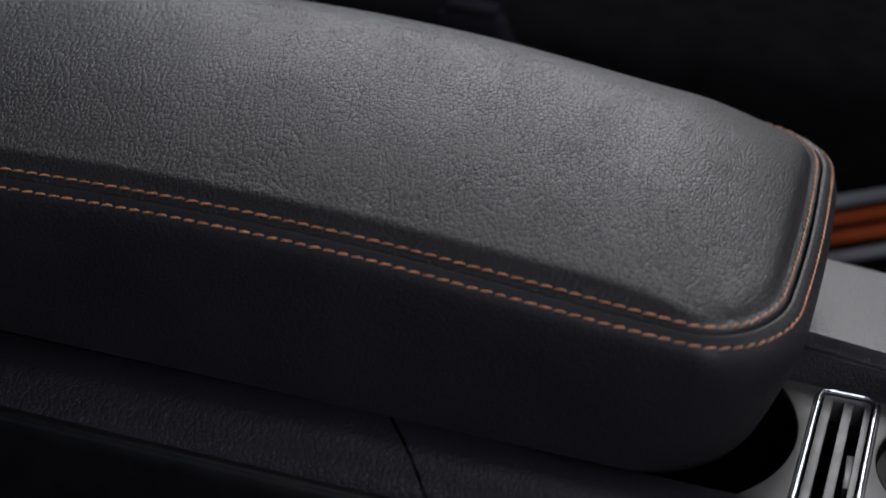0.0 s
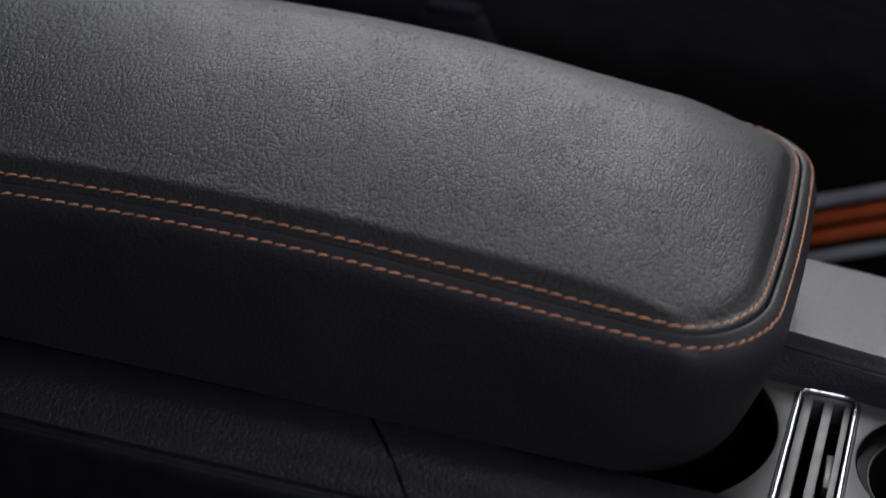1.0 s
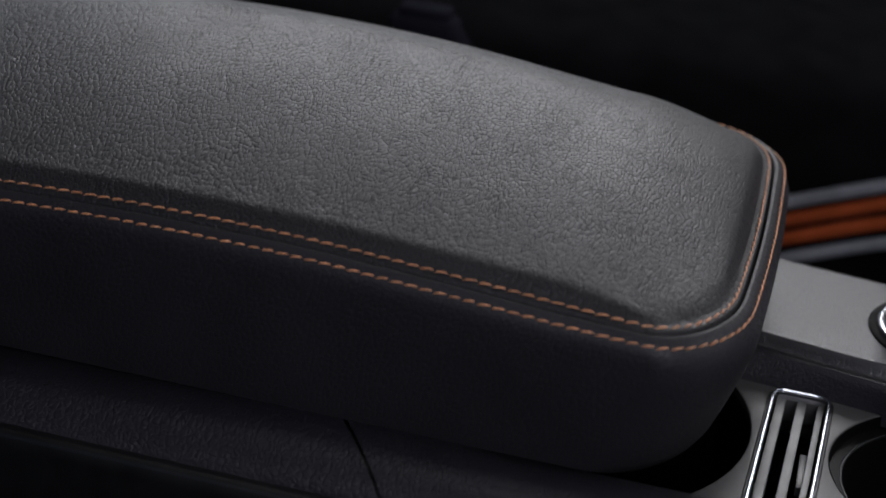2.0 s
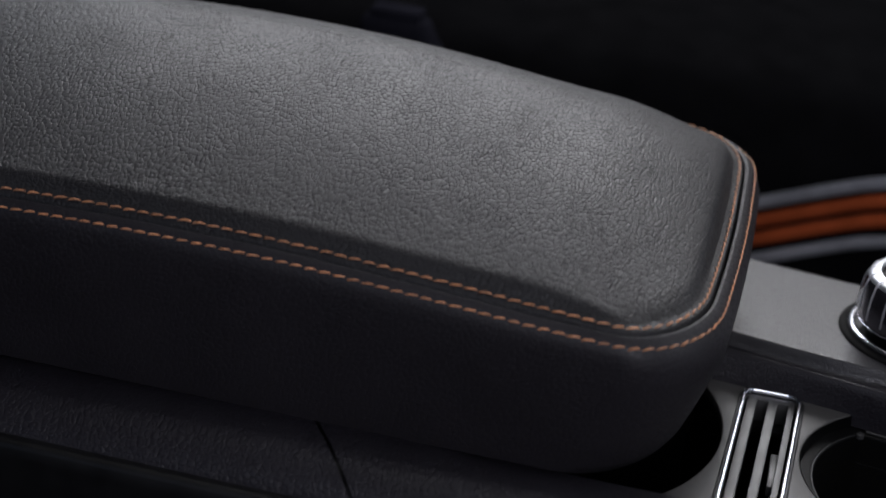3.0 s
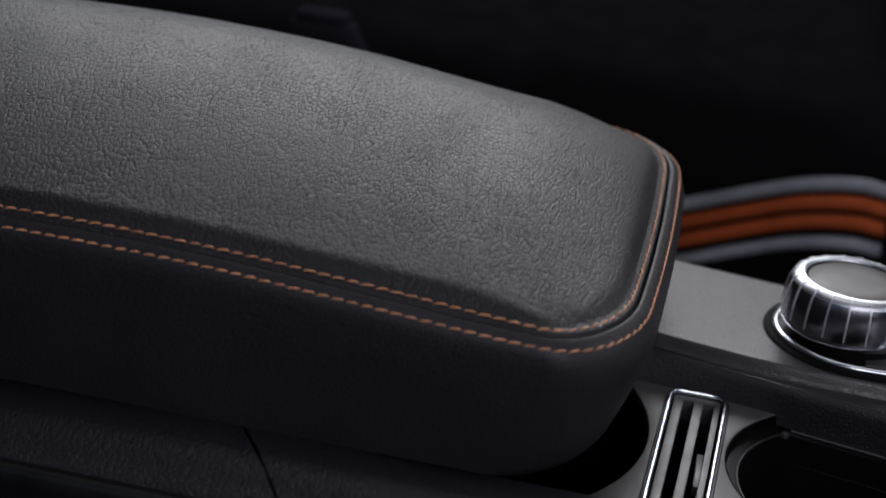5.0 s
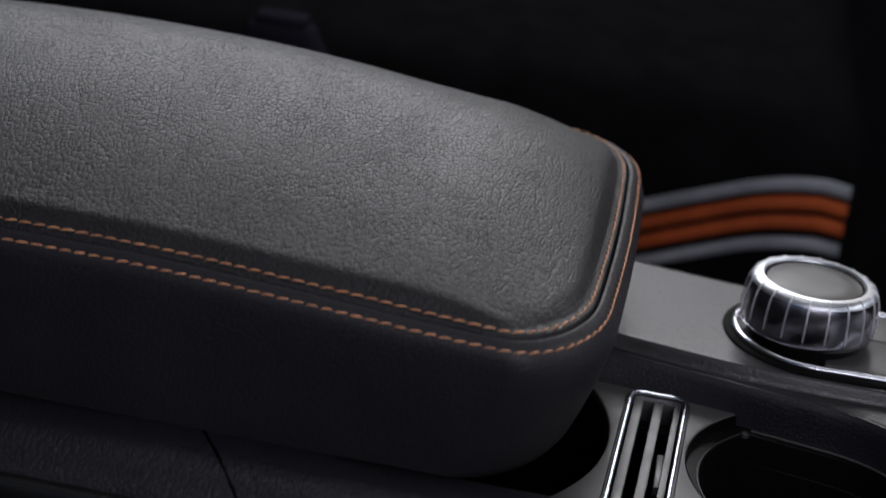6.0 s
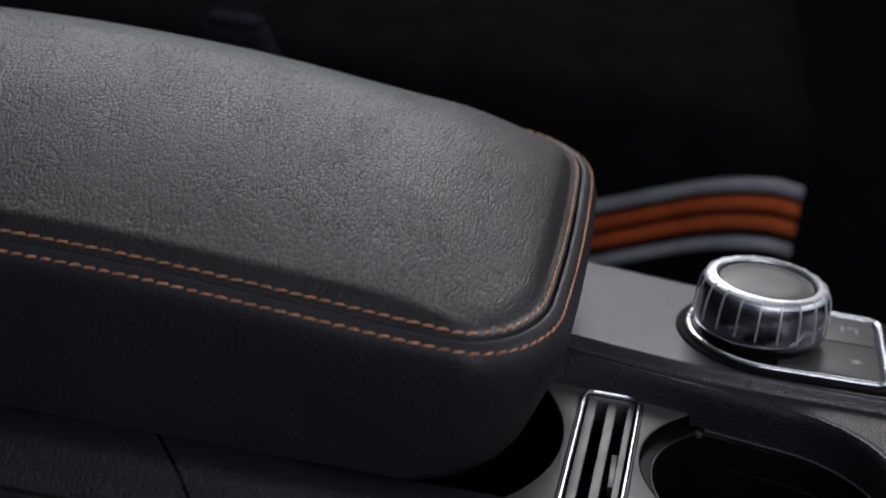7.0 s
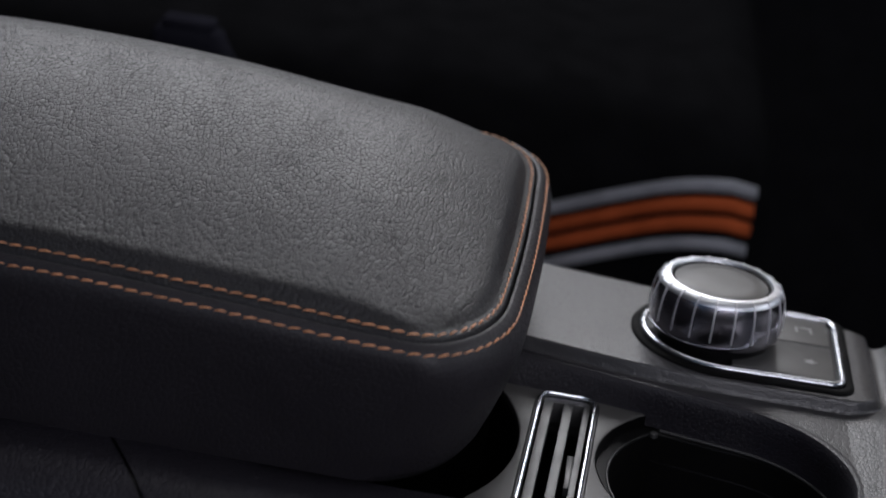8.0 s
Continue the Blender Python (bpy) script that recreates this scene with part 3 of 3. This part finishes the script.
part("seat_cushion", loft([seat_ring(-0.25, 0.0), seat_ring(-0.02, 0.0), seat_ring(0.012, 0.004), seat_ring(0.03, 0.015), seat_ring(0.04, 0.04), seat_ring(0.045, 0.12)], True, True, True), BLACK_CLOTH, seat)
part("seat_base", box(-0.38, 0.10, 0.42, 0.86, 0.0, 0.14, 0.01), BLACK_CLOTH, seat)


def stripe(offset, width, mat, label):
    """A padded band along the cushion's flank, dipping where it turns the front corner."""
    rings = []
    for i in range(60):
        x = -0.30 + 0.435 * i / 59
        z = curve_at([(-0.30, -0.120), (-0.10, -0.075), (0.026, -0.029), (0.06, -0.0155), (0.09, -0.005), (0.12, -0.001), (0.1355, -0.007)], x) + offset
        y = 0.3935 + 0.05 * (1 - math.sqrt(max(0.0, 1 - (max(0.0, x - 0.111) / 0.035) ** 2)))
        rings.append([(x, y - 0.004 * math.cos(radians(a)) + 0.001, z + 0.38 + width / 2 * math.sin(radians(a))) for a in range(-90, 91, 18)])
    return part("stripe", loft(rings, False), mat, seat, label)


stripe(0.0037, 0.0078, GREY_CLOTH, "grey padded stripe")
stripe(-0.0068, 0.0085, ORANGE_CLOTH, "burnt orange padded stripe")
stripe(-0.0178, 0.0085, ORANGE_CLOTH, "burnt orange padded stripe")
stripe(-0.0300, 0.0075, GREY_CLOTH, "grey padded stripe")

# ---- seat belt buckle beside the far seat ----
buckle = thing("belt_buckle", "dark grey seat belt buckle on a black stalk", "seat belt", (-0.164, 0.325, -0.160))
part("stalk", box(-0.009, 0.009, -0.004, 0.004, -0.18, 0.16, 0.003), BLACK_PLASTIC, buckle)
housing = box(-0.018, 0.018, -0.011, 0.011, 0.15, 0.225, 0.006, 3)
for v in housing.verts:
    v.co.x += 0.7 * max(0.0, 0.215 - v.co.z) * (1 if v.co.x > 0 else 0.1)
part("housing", housing, BUCKLE_SHELL, buckle)
part("release_button", box(-0.013, 0.013, -0.008, 0.008, 0.222, 0.229, 0.002), BUCKLE_SHELL, buckle)

# ---- stitches, last ----
first = stitch_row(0.0074, 0.0668, 0.6, cushion, None)
stitch_row(0.0012, 0.0621, 0.55, cushion, first)
